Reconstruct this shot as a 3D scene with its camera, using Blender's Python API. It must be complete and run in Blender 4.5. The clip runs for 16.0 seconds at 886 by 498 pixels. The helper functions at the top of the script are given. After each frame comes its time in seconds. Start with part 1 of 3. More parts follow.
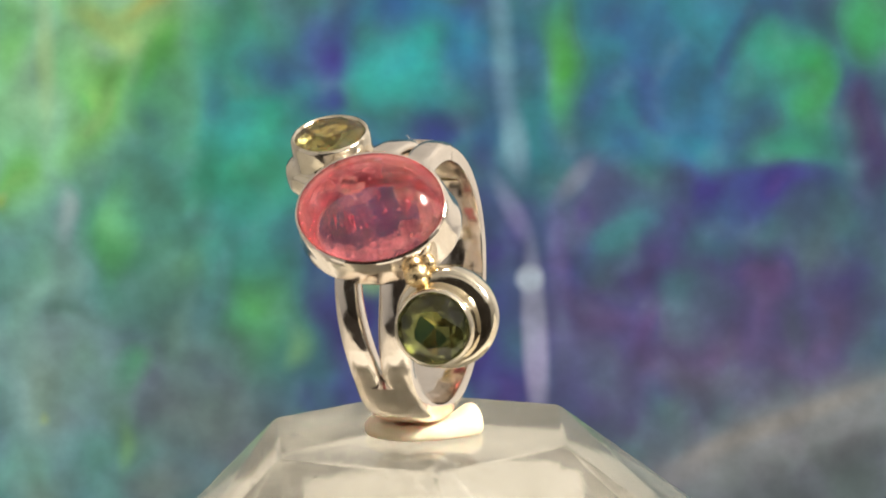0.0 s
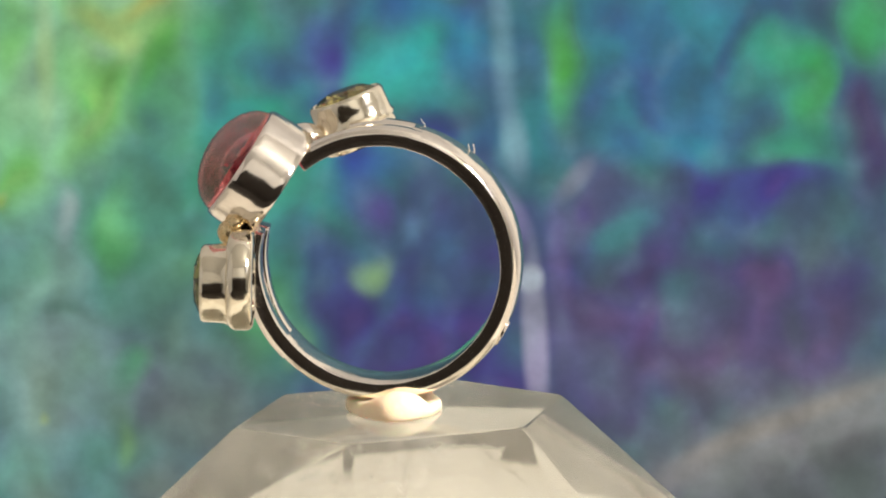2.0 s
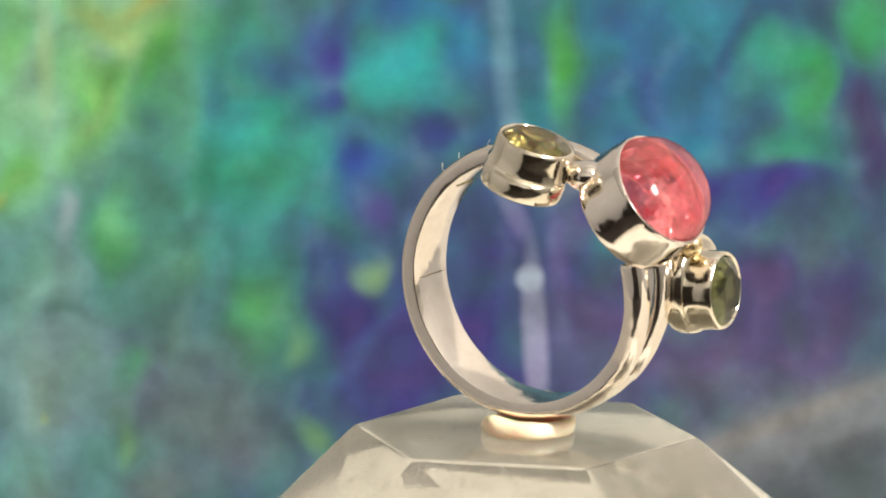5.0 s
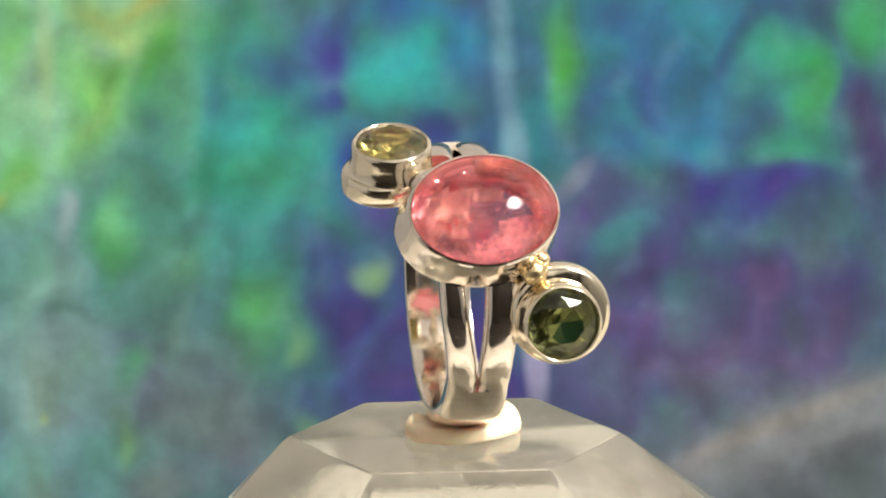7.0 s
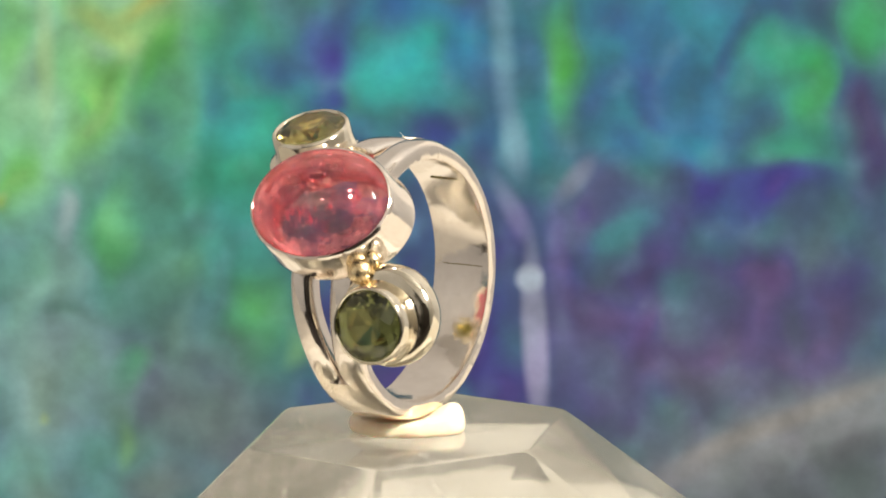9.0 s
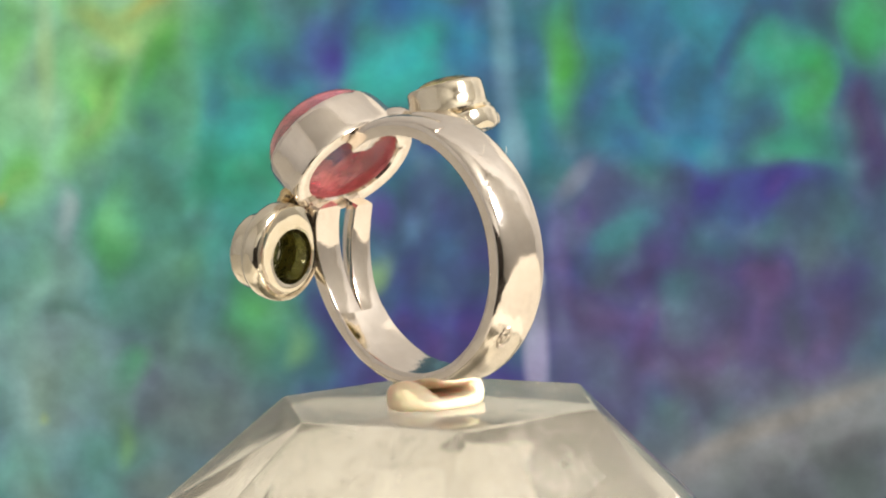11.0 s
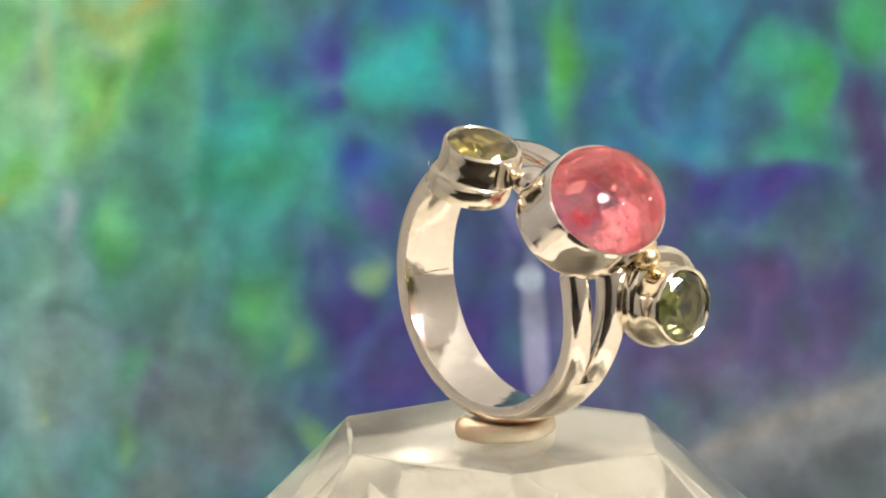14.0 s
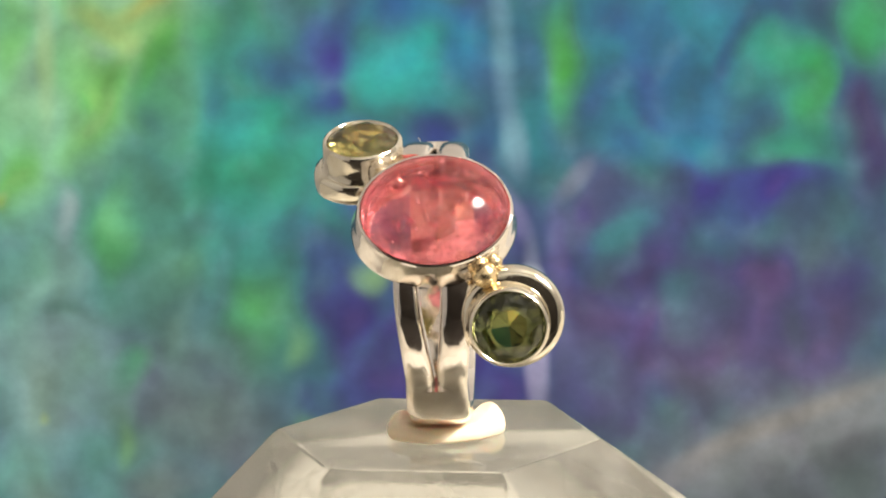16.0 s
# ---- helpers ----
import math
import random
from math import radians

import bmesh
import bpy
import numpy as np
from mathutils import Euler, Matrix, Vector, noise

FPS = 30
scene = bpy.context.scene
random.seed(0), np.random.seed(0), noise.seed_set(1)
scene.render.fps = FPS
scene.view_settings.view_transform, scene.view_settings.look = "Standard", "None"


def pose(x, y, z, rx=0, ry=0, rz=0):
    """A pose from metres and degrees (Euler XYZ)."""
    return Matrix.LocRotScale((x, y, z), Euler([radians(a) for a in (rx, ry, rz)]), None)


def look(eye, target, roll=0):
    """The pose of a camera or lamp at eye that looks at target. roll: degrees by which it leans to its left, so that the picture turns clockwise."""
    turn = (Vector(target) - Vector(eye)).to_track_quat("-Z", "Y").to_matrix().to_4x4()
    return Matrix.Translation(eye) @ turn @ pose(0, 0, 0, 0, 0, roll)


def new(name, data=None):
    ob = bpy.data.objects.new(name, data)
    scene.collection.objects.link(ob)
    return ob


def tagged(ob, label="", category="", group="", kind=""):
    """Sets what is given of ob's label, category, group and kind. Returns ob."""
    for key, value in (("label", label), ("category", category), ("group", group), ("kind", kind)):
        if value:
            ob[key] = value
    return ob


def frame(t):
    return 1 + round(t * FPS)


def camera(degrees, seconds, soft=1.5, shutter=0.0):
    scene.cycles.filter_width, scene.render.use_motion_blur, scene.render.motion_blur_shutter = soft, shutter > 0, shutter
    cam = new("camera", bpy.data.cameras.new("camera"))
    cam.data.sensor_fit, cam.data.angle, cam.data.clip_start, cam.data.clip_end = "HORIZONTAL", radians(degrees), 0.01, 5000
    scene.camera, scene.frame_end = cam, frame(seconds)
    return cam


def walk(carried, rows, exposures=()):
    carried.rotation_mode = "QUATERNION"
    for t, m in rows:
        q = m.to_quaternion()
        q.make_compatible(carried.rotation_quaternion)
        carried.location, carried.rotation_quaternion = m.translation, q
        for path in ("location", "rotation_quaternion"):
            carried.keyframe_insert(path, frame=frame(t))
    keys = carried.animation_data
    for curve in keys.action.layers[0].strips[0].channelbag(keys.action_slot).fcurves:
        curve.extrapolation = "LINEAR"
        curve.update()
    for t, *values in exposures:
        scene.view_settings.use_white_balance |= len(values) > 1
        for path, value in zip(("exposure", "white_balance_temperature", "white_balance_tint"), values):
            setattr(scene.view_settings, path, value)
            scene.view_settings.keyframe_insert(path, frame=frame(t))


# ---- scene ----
cam = camera(5.86, 16.0, soft=2.0)

# ---- camera: on a stand, about two thirds of a metre from the ring ----
HIGH = 0.0633          # height of the aim point over the table, on the turning axis
PITCH, LEAN, BACK, SIDE = radians(10.82), radians(0.873), 0.668, 0.0021
ahead = Vector((0, math.cos(PITCH), -math.sin(PITCH)))
over = Vector((0, math.sin(PITCH), math.cos(PITCH)))
right = Vector((1, 0, 0)) * math.cos(LEAN) - over * math.sin(LEAN)
eye = Vector((0, 0, HIGH)) - ahead * BACK - right * SIDE
stand = look(eye, eye + ahead, -0.873)
walk(cam, [(0.0, stand), (16.0, stand)], exposures=[(0.0, 0.0), (3.5, 0.0), (6.5, 0.09), (16.0, 0.08)])

# ---- light: low warm sun and sky through a window at the camera's right ----
SUN_DIR = Vector((0.63, -0.393, 0.669)).normalized()
world = bpy.data.worlds.new("sky")
scene.world = world
world.use_nodes = True
wt = world.node_tree
sky = wt.nodes.new("ShaderNodeTexSky")
sky.sky_type, sky.sun_disc = "NISHITA", False
sky.sun_elevation = math.asin(SUN_DIR.z)
sky.sun_rotation = math.atan2(SUN_DIR.x, SUN_DIR.y)
wt.links.new(sky.outputs[0], wt.nodes["Background"].inputs[0])
wt.nodes["Background"].inputs[1].default_value = 0.15

sun_data = bpy.data.lights.new("sun", "SUN")
sun_data.energy, sun_data.angle, sun_data.color = 5.0, radians(0.6), (1.0, 0.9, 0.74)
sun = new("sun", sun_data)
sun.matrix_world = look(SUN_DIR * 3, (0, 0, 0))

win_data = bpy.data.lights.new("window_light", "AREA")
win_data.shape, win_data.size, win_data.size_y = "ELLIPSE", 0.8, 0.6
win_data.energy, win_data.color = 65.0, (1.0, 0.96, 0.89)
win = new("window_light", win_data)
win.matrix_world = look((1.72, -1.1, 1.62), (0.0, -0.6, 0.6))


# ---- materials ----
def srgb(r, g, b):
    return tuple(((c / 255) / 12.92 if c < 10 else ((c / 255 + 0.055) / 1.055) ** 2.4) for c in (r, g, b)) + (1.0,)


def material(name, **values):
    m = bpy.data.materials.new(name)
    m.use_nodes = True
    b = m.node_tree.nodes["Principled BSDF"]
    for k, v in values.items():
        b.inputs[k.replace("_", " ")].default_value = v
    return m, m.node_tree, b


def noise_node(nt, scale, detail=3.0, rough=0.55, coord="Object"):
    tc = nt.nodes.new("ShaderNodeTexCoord")
    n = nt.nodes.new("ShaderNodeTexNoise")
    n.inputs["Scale"].default_value, n.inputs["Detail"].default_value, n.inputs["Roughness"].default_value = scale, detail, rough
    nt.links.new(tc.outputs[coord], n.inputs["Vector"])
    return n


def ramp(nt, source, stops):
    r = nt.nodes.new("ShaderNodeValToRGB")
    el = r.color_ramp.elements
    while len(el) < len(stops):
        el.new(0.5)
    for e, (p, c) in zip(el, stops):
        e.position, e.color = p, c
    nt.links.new(source, r.inputs[0])
    return r


def bump(nt, b, source, strength, distance):
    n = nt.nodes.new("ShaderNodeBump")
    n.inputs["Strength"].default_value, n.inputs["Distance"].default_value = strength, distance
    nt.links.new(source, n.inputs["Height"])
    nt.links.new(n.outputs[0], b.inputs["Normal"])


def grey(v):
    return (v, v, v, 1)


def metal(name, low, high, r0, r1, dent):
    m, nt, b = material(name, Metallic=1.0)
    n = noise_node(nt, 900, 4)
    nt.links.new(ramp(nt, n.outputs["Fac"], [(0.3, low), (0.7, high)]).outputs[0], b.inputs["Base Color"])
    fine = noise_node(nt, 2600, 5, 0.7)
    nt.links.new(ramp(nt, fine.outputs["Fac"], [(0.35, grey(r0)), (0.75, grey(r1))]).outputs[0], b.inputs["Roughness"])
    soft = noise_node(nt, 330, 2)
    fine_scratch = nt.nodes.new("ShaderNodeMath")
    fine_scratch.operation = "MULTIPLY_ADD"
    fine_scratch.inputs[1].default_value = 0.04
    nt.links.new(fine.outputs["Fac"], fine_scratch.inputs[0])
    nt.links.new(soft.outputs["Fac"], fine_scratch.inputs[2])
    bump(nt, b, fine_scratch.outputs[0], dent, 0.0004)
    return m


SILVER = metal("polished_silver", (0.91, 0.82, 0.73, 1), (0.97, 0.89, 0.81, 1), 0.05, 0.19, 0.24)
TARNISH = metal("tarnished_silver", (0.30, 0.26, 0.21, 1), (0.42, 0.38, 0.31, 1), 0.3, 0.5, 0.3)
# dark seams, and a lining whose olive tint stands in for light inside
DARKMETAL = metal("dark_olive_metal", (0.20, 0.165, 0.07, 1), (0.32, 0.27, 0.12, 1), 0.2, 0.4, 0.3)
PALEGOLD = metal("pale_gold_washed_silver", (0.86, 0.77, 0.60, 1), (0.92, 0.84, 0.70, 1), 0.05, 0.18, 0.36)
GOLD = metal("yellow_gold", (0.84, 0.63, 0.34, 1), (0.92, 0.74, 0.46, 1), 0.2, 0.4, 0.4)


def gem(name, light, dark, ior, trans, scale, coat=0.0, rough=0.05):
    m, nt, b = material(name, IOR=ior, Roughness=rough, Subsurface_Weight=0.6, Subsurface_Scale=0.002, Transmission_Weight=trans, Coat_Weight=coat, Coat_Roughness=0.04)
    n = noise_node(nt, scale, 5, 0.65)
    nt.links.new(ramp(nt, n.outputs["Fac"], [(0.32, dark), (0.62, light)]).outputs[0], b.inputs["Base Color"])
    return m


PINK = gem("pink_tourmaline", (1.0, 0.46, 0.50, 1), (0.93, 0.11, 0.24, 1), 1.5, 0.92, 520, 0.3, 0.05)
# flecks and fractures inside the pink stone
nt = PINK.node_tree
b = nt.nodes["Principled BSDF"]
tc = nt.nodes.new("ShaderNodeTexCoord")
vor = nt.nodes.new("ShaderNodeTexVoronoi")
vor.inputs["Scale"].default_value = 900
nt.links.new(tc.outputs["Object"], vor.inputs["Vector"])
patch = noise_node(nt, 260, 2)
fleck = nt.nodes.new("ShaderNodeMath")
fleck.operation = "ADD"
nt.links.new(vor.outputs["Distance"], fleck.inputs[0])
nt.links.new(ramp(nt, patch.outputs["Fac"], [(0.45, grey(0.3)), (0.6, grey(0.0))]).outputs[0], fleck.inputs[1])
clear = nt.nodes.new("ShaderNodeMath")
clear.operation = "MULTIPLY"
nt.links.new(ramp(nt, fleck.outputs[0], [(0.12, grey(0.0)), (0.24, grey(1.0))]).outputs[0], clear.inputs[0])
milk = noise_node(nt, 340, 3, 0.6)
nt.links.new(ramp(nt, milk.outputs["Fac"], [(0.42, grey(0.93)), (0.62, grey(0.75))]).outputs[0], clear.inputs[1])
nt.links.new(clear.outputs[0], b.inputs["Transmission Weight"])
soft = noise_node(nt, 700, 3)
bump(nt, b, soft.outputs["Fac"], 0.1, 0.0003)
along = nt.nodes.new("ShaderNodeMapping")
along.inputs["Rotation"].default_value = (0, 0, radians(-76))
along.inputs["Scale"].default_value = (130, 1300, 130)
nt.links.new(tc.outputs["Object"], along.inputs["Vector"])
crack = nt.nodes.new("ShaderNodeTexNoise")
crack.inputs["Scale"].default_value, crack.inputs["Detail"].default_value = 1.0, 3.0
nt.links.new(along.outputs[0], crack.inputs["Vector"])
cloud = noise_node(nt, 190, 2)
for source, stops in ((crack, [(0.36, grey(0.6)), (0.46, grey(1.0))]), (cloud, [(0.38, (0.74, 0.66, 0.6, 1)), (0.55, (1.0, 1.0, 1.0, 1))])):
    mul = nt.nodes.new("ShaderNodeMix")
    mul.data_type, mul.blend_type = "RGBA", "MULTIPLY"
    mul.inputs["Factor"].default_value = 0.85
    nt.links.new(b.inputs["Base Color"].links[0].from_socket, mul.inputs[6])
    nt.links.new(ramp(nt, source.outputs["Fac"], stops).outputs[0], mul.inputs[7])
    nt.links.new(mul.outputs[2], b.inputs["Base Color"])
# light passes straight through the flat parts of the clear stone
seep = nt.nodes.new("ShaderNodeBsdfTransparent")
seep.inputs["Color"].default_value = (1.0, 0.67, 0.69, 1)
both = nt.nodes.new("ShaderNodeMixShader")
both.inputs[0].default_value = 0.62
nt.links.new(b.outputs[0], both.inputs[1])
nt.links.new(seep.outputs[0], both.inputs[2])
nt.links.new(both.outputs[0], nt.nodes["Material Output"].inputs["Surface"])
# patchy pale pink for sheets that stand in for light gathered by the dome
GLOW, nt, b = material("pink_glow", Roughness=0.55, Base_Color=(1.0, 0.64, 0.63, 1))
n = noise_node(nt, 270, 5, 0.65)
nt.links.new(ramp(nt, n.outputs["Fac"], [(0.46, grey(0.0)), (0.68, grey(0.75))]).outputs[0], b.inputs["Alpha"])
FRACTURE, nt, b = material("red_fracture", Roughness=0.35, Base_Color=(0.55, 0.07, 0.11, 1))
n = noise_node(nt, 620, 4, 0.6)
nt.links.new(ramp(nt, n.outputs["Fac"], [(0.48, grey(0.0)), (0.66, grey(0.6))]).outputs[0], b.inputs["Alpha"])
FLECK, nt, b = material("bright_fleck", Roughness=0.2, Base_Color=(1.0, 0.72, 0.68, 1), Metallic=0.6)
OLIVE = gem("green_tourmaline", (0.26, 0.28, 0.10, 1), (0.18, 0.20, 0.07, 1), 1.62, 1.0, 300, 0.0, 0.01)
nt = OLIVE.node_tree
seep = nt.nodes.new("ShaderNodeBsdfTransparent")
seep.inputs["Color"].default_value = (0.52, 0.52, 0.2, 1)
both = nt.nodes.new("ShaderNodeMixShader")
both.inputs[0].default_value = 0.06
nt.links.new(nt.nodes["Principled BSDF"].outputs[0], both.inputs[1])
nt.links.new(seep.outputs[0], both.inputs[2])
nt.links.new(both.outputs[0], nt.nodes["Material Output"].inputs["Surface"])
YELLOW = gem("yellow_tourmaline", (0.54, 0.46, 0.16, 1), (0.36, 0.30, 0.09, 1), 1.62, 0.97, 500, 0.0, 0.08)

QUARTZ, nt, b = material("clear_quartz", IOR=1.5, Roughness=0.03, Transmission_Weight=0.9)
n = noise_node(nt, 60, 6, 0.65)
nt.links.new(ramp(nt, n.outputs["Fac"], [(0.35, (0.80, 0.78, 0.72, 1)), (0.7, (0.93, 0.91, 0.86, 1))]).outputs[0], b.inputs["Base Color"])
n2 = noise_node(nt, 240, 6, 0.7)
nt.links.new(ramp(nt, n2.outputs["Fac"], [(0.42, grey(0.02)), (0.74, grey(0.13))]).outputs[0], b.inputs["Roughness"])
haze = noise_node(nt, 95, 4, 0.6)
nt.links.new(ramp(nt, haze.outputs["Fac"], [(0.44, grey(0.99)), (0.70, grey(0.87))]).outputs[0], b.inputs["Transmission Weight"])
# dust specks, thicker in patches
tc = nt.nodes.new("ShaderNodeTexCoord")
speck = nt.nodes.new("ShaderNodeTexVoronoi")
speck.inputs["Scale"].default_value = 760
nt.links.new(tc.outputs["Object"], speck.inputs["Vector"])
where = noise_node(nt, 150, 3, 0.6)
dust = nt.nodes.new("ShaderNodeMath")
dust.operation = "ADD"
nt.links.new(speck.outputs["Distance"], dust.inputs[0])
nt.links.new(ramp(nt, where.outputs["Fac"], [(0.46, grey(0.3)), (0.66, grey(0.0))]).outputs[0], dust.inputs[1])
clean = nt.nodes.new("ShaderNodeMath")
clean.operation = "MULTIPLY"
nt.links.new(ramp(nt, dust.outputs[0], [(0.1, grey(0.15)), (0.19, grey(1.0))]).outputs[0], clean.inputs[0])
nt.links.new(b.inputs["Transmission Weight"].links[0].from_socket, clean.inputs[1])
nt.links.new(clean.outputs[0], b.inputs["Transmission Weight"])
seep = nt.nodes.new("ShaderNodeBsdfTransparent")
seep.inputs["Color"].default_value = (0.92, 0.91, 0.86, 1)
both = nt.nodes.new("ShaderNodeMixShader")
both.inputs[0].default_value = 0.2
nt.links.new(b.outputs[0], both.inputs[1])
nt.links.new(seep.outputs[0], both.inputs[2])
nt.links.new(both.outputs[0], nt.nodes["Material Output"].inputs["Surface"])
pit = noise_node(nt, 2200, 3, 0.6)
bump(nt, b, pit.outputs["Fac"], 0.04, 0.0002)

VEIL, nt, b = material("quartz_veil", Roughness=0.6, Base_Color=(0.9, 0.88, 0.82, 1))
n = noise_node(nt, 500, 6, 0.7)
nt.links.new(ramp(nt, n.outputs["Fac"], [(0.50, grey(0.0)), (0.74, grey(0.45))]).outputs[0], b.inputs["Alpha"])


def plain(name, c0, c1, scale, rough=0.8, relief=0.3):
    m, nt, b = material(name, Roughness=rough)
    n = noise_node(nt, scale, 6)
    nt.links.new(ramp(nt, n.outputs["Fac"], [(0.3, c0), (0.7, c1)]).outputs[0], b.inputs["Base Color"])
    bump(nt, b, n.outputs["Fac"], relief, 0.002)
    return m


DUST = plain("pale_dust", (0.55, 0.53, 0.48, 1), (0.8, 0.78, 0.72, 1), 900)
WAX, nt, b = material("cream_wax", Roughness=0.5, Subsurface_Weight=0.35, Subsurface_Scale=0.002)
n = noise_node(nt, 350, 4)
nt.links.new(ramp(nt, n.outputs["Fac"], [(0.3, (0.80, 0.66, 0.46, 1)), (0.7, (0.88, 0.77, 0.58, 1))]).outputs[0], b.inputs["Base Color"])
bump(nt, b, n.outputs["Fac"], 0.4, 0.0005)


CLOTH = plain("pale_cloth", (0.37, 0.35, 0.31, 1), (0.46, 0.43, 0.38, 1), 90)
PLASTER = plain("pale_plaster", (0.76, 0.74, 0.70, 1), (0.84, 0.82, 0.78, 1), 7)
WALLPAINT = plain("taupe_wall_paint", (0.54, 0.52, 0.50, 1), (0.62, 0.60, 0.58, 1), 7)
PALECLOTH = plain("cream_turntable_cloth", (0.48, 0.46, 0.42, 1), (0.56, 0.54, 0.49, 1), 120)
DARKWOOD = plain("dark_wood_panelling", (0.016, 0.012, 0.009, 1), (0.036, 0.027, 0.02, 1), 9, 0.85)
LINEN = plain("raw_canvas", (0.6, 0.55, 0.45, 1), (0.7, 0.66, 0.56, 1), 200)

# painted canvas: soft patches of wet-in-wet colour, in squares of about 5 mm from the upper corner of the part in view
SQUARE = (BACK + 0.35 / math.cos(PITCH)) / 153.17
EASEL_Y = 0.35


def painted(low_x, high_x):
    """The paint on the strip of canvas between two upright lines, counted in squares."""
    m, nt, b = material("abstract_painting", Roughness=0.62)
    tc = nt.nodes.new("ShaderNodeTexCoord")
    tomap = nt.nodes.new("ShaderNodeMapping")
    tomap.vector_type = "TEXTURE"
    nt.links.new(tc.outputs["Object"], tomap.inputs["Vector"])
    warp = nt.nodes.new("ShaderNodeTexNoise")
    warp.inputs["Scale"].default_value, warp.inputs["Detail"].default_value = 0.8, 0.0
    nt.links.new(tomap.outputs[0], warp.inputs["Vector"])
    centred = nt.nodes.new("ShaderNodeVectorMath")
    centred.operation = "SUBTRACT"
    centred.inputs[1].default_value = (0.5, 0.5, 0.5)
    nt.links.new(warp.outputs["Color"], centred.inputs[0])
    spread = nt.nodes.new("ShaderNodeVectorMath")
    spread.operation = "MULTIPLY"
    spread.inputs[1].default_value = (0.9, 1.0, 0.0)
    nt.links.new(centred.outputs[0], spread.inputs[0])
    bent = nt.nodes.new("ShaderNodeVectorMath")
    nt.links.new(tomap.outputs[0], bent.inputs[0])
    nt.links.new(spread.outputs[0], bent.inputs[1])
    wet = {"colour": None}

    def pigment(r, g, b_):
        return srgb(r * 0.99, g, min(255, b_ * 1.03))

    def mix_in(colour, fac_socket):
        mx = nt.nodes.new("ShaderNodeMix")
        mx.data_type = "RGBA"
        nt.links.new(fac_socket, mx.inputs["Factor"])
        if wet["colour"] is None:
            mx.inputs[6].default_value = srgb(62, 100, 120)
        else:
            nt.links.new(wet["colour"], mx.inputs[6])
        if isinstance(colour, tuple):
            mx.inputs[7].default_value = colour
        else:
            nt.links.new(colour, mx.inputs[7])
        wet["colour"] = mx.outputs[2]

    def dab(x, y, rx, ry, rgb, strength=1.0, turn=0.0, hard=0.0, straight=False):
        reach = 1.35 * (max(rx, ry) if turn else rx) + 0.7
        if x + reach < low_x or x - reach > high_x:
            return
        mp = nt.nodes.new("ShaderNodeMapping")
        mp.vector_type = "TEXTURE"
        mp.inputs["Location"].default_value = (x, y, 0)
        mp.inputs["Rotation"].default_value = (0, 0, radians(turn))
        mp.inputs["Scale"].default_value = (rx, ry, 1)
        nt.links.new((tomap if straight else bent).outputs[0], mp.inputs["Vector"])
        flat = nt.nodes.new("ShaderNodeVectorMath")
        flat.operation = "MULTIPLY"
        flat.inputs[1].default_value = (1, 1, 0)
        nt.links.new(mp.outputs[0], flat.inputs[0])
        ln = nt.nodes.new("ShaderNodeVectorMath")
        ln.operation = "LENGTH"
        nt.links.new(flat.outputs[0], ln.inputs[0])
        mr = nt.nodes.new("ShaderNodeMapRange")
        mr.interpolation_type = "SMOOTHSTEP"
        for i, v in ((1, 1.35), (2, hard), (3, 0.0), (4, strength)):
            mr.inputs[i].default_value = v
        nt.links.new(ln.outputs["Value"], mr.inputs[0])
        mix_in(pigment(*rgb), mr.outputs[0])

    # broad fields
    dab(1.0, 1.2, 4.2, 4.2, (142, 212, 156))
    dab(4.6, 2.6, 2.6, 3.0, (56, 164, 150))
    dab(0.4, 6.6, 3.0, 3.4, (116, 172, 166))
    dab(3.2, 7.4, 2.6, 2.6, (94, 134, 132))
    dab(8.0, 5.8, 3.4, 3.2, (62, 62, 128))
    dab(11.5, 1.0, 4.0, 3.0, (52, 116, 152))
    dab(12.6, 5.4, 4.4, 2.8, (74, 72, 122))
    dab(13.8, 8.4, 4.6, 1.9, (98, 100, 116))
    # greens of the upper corner
    dab(2.4, 0.4, 1.3, 0.9, (164, 200, 130))
    dab(1.5, 1.8, 1.2, 1.2, (126, 196, 108))
    dab(2.9, 1.3, 0.6, 1.4, (98, 178, 104))
    dab(0.7, 1.6, 0.5, 2.4, (160, 212, 172), 0.8)
    dab(0.3, 3.0, 0.7, 1.0, (136, 212, 140))
    dab(1.2, 4.3, 0.5, 1.0, (132, 166, 168), 0.9)
    dab(2.1, 4.2, 0.6, 0.9, (72, 154, 100))
    dab(2.6, 3.2, 0.8, 0.8, (66, 136, 118))
    dab(4.2, 0.7, 0.8, 1.0, (56, 134, 116))
    dab(4.7, 2.0, 1.0, 0.8, (46, 158, 144))
    dab(3.9, 2.9, 0.8, 0.7, (50, 150, 128))
    # blues along the top
    dab(5.9, 0.7, 0.9, 0.9, (62, 84, 150))
    dab(5.6, 1.9, 0.6, 0.7, (64, 88, 150), 0.8)
    dab(7.3, 1.2, 1.1, 1.0, (50, 178, 178))
    dab(6.4, 3.0, 0.7, 0.6, (48, 92, 160))
    dab(8.4, 0.6, 0.7, 0.8, (54, 122, 178))
    dab(8.1, 2.5, 1.0, 0.6, (56, 88, 148))
    dab(10.0, 1.3, 0.55, 1.3, (82, 172, 108))
    dab(9.4, 2.6, 0.5, 1.0, (50, 120, 140))
    dab(12.3, 2.6, 0.7, 0.8, (58, 136, 172))
    dab(14.0, 1.2, 0.9, 0.8, (60, 172, 126))
    dab(14.4, 1.9, 0.5, 1.0, (72, 180, 110))
    dab(13.8, 2.8, 0.9, 0.6, (58, 150, 120))
    dab(15.5, 0.5, 0.7, 0.9, (62, 160, 98))
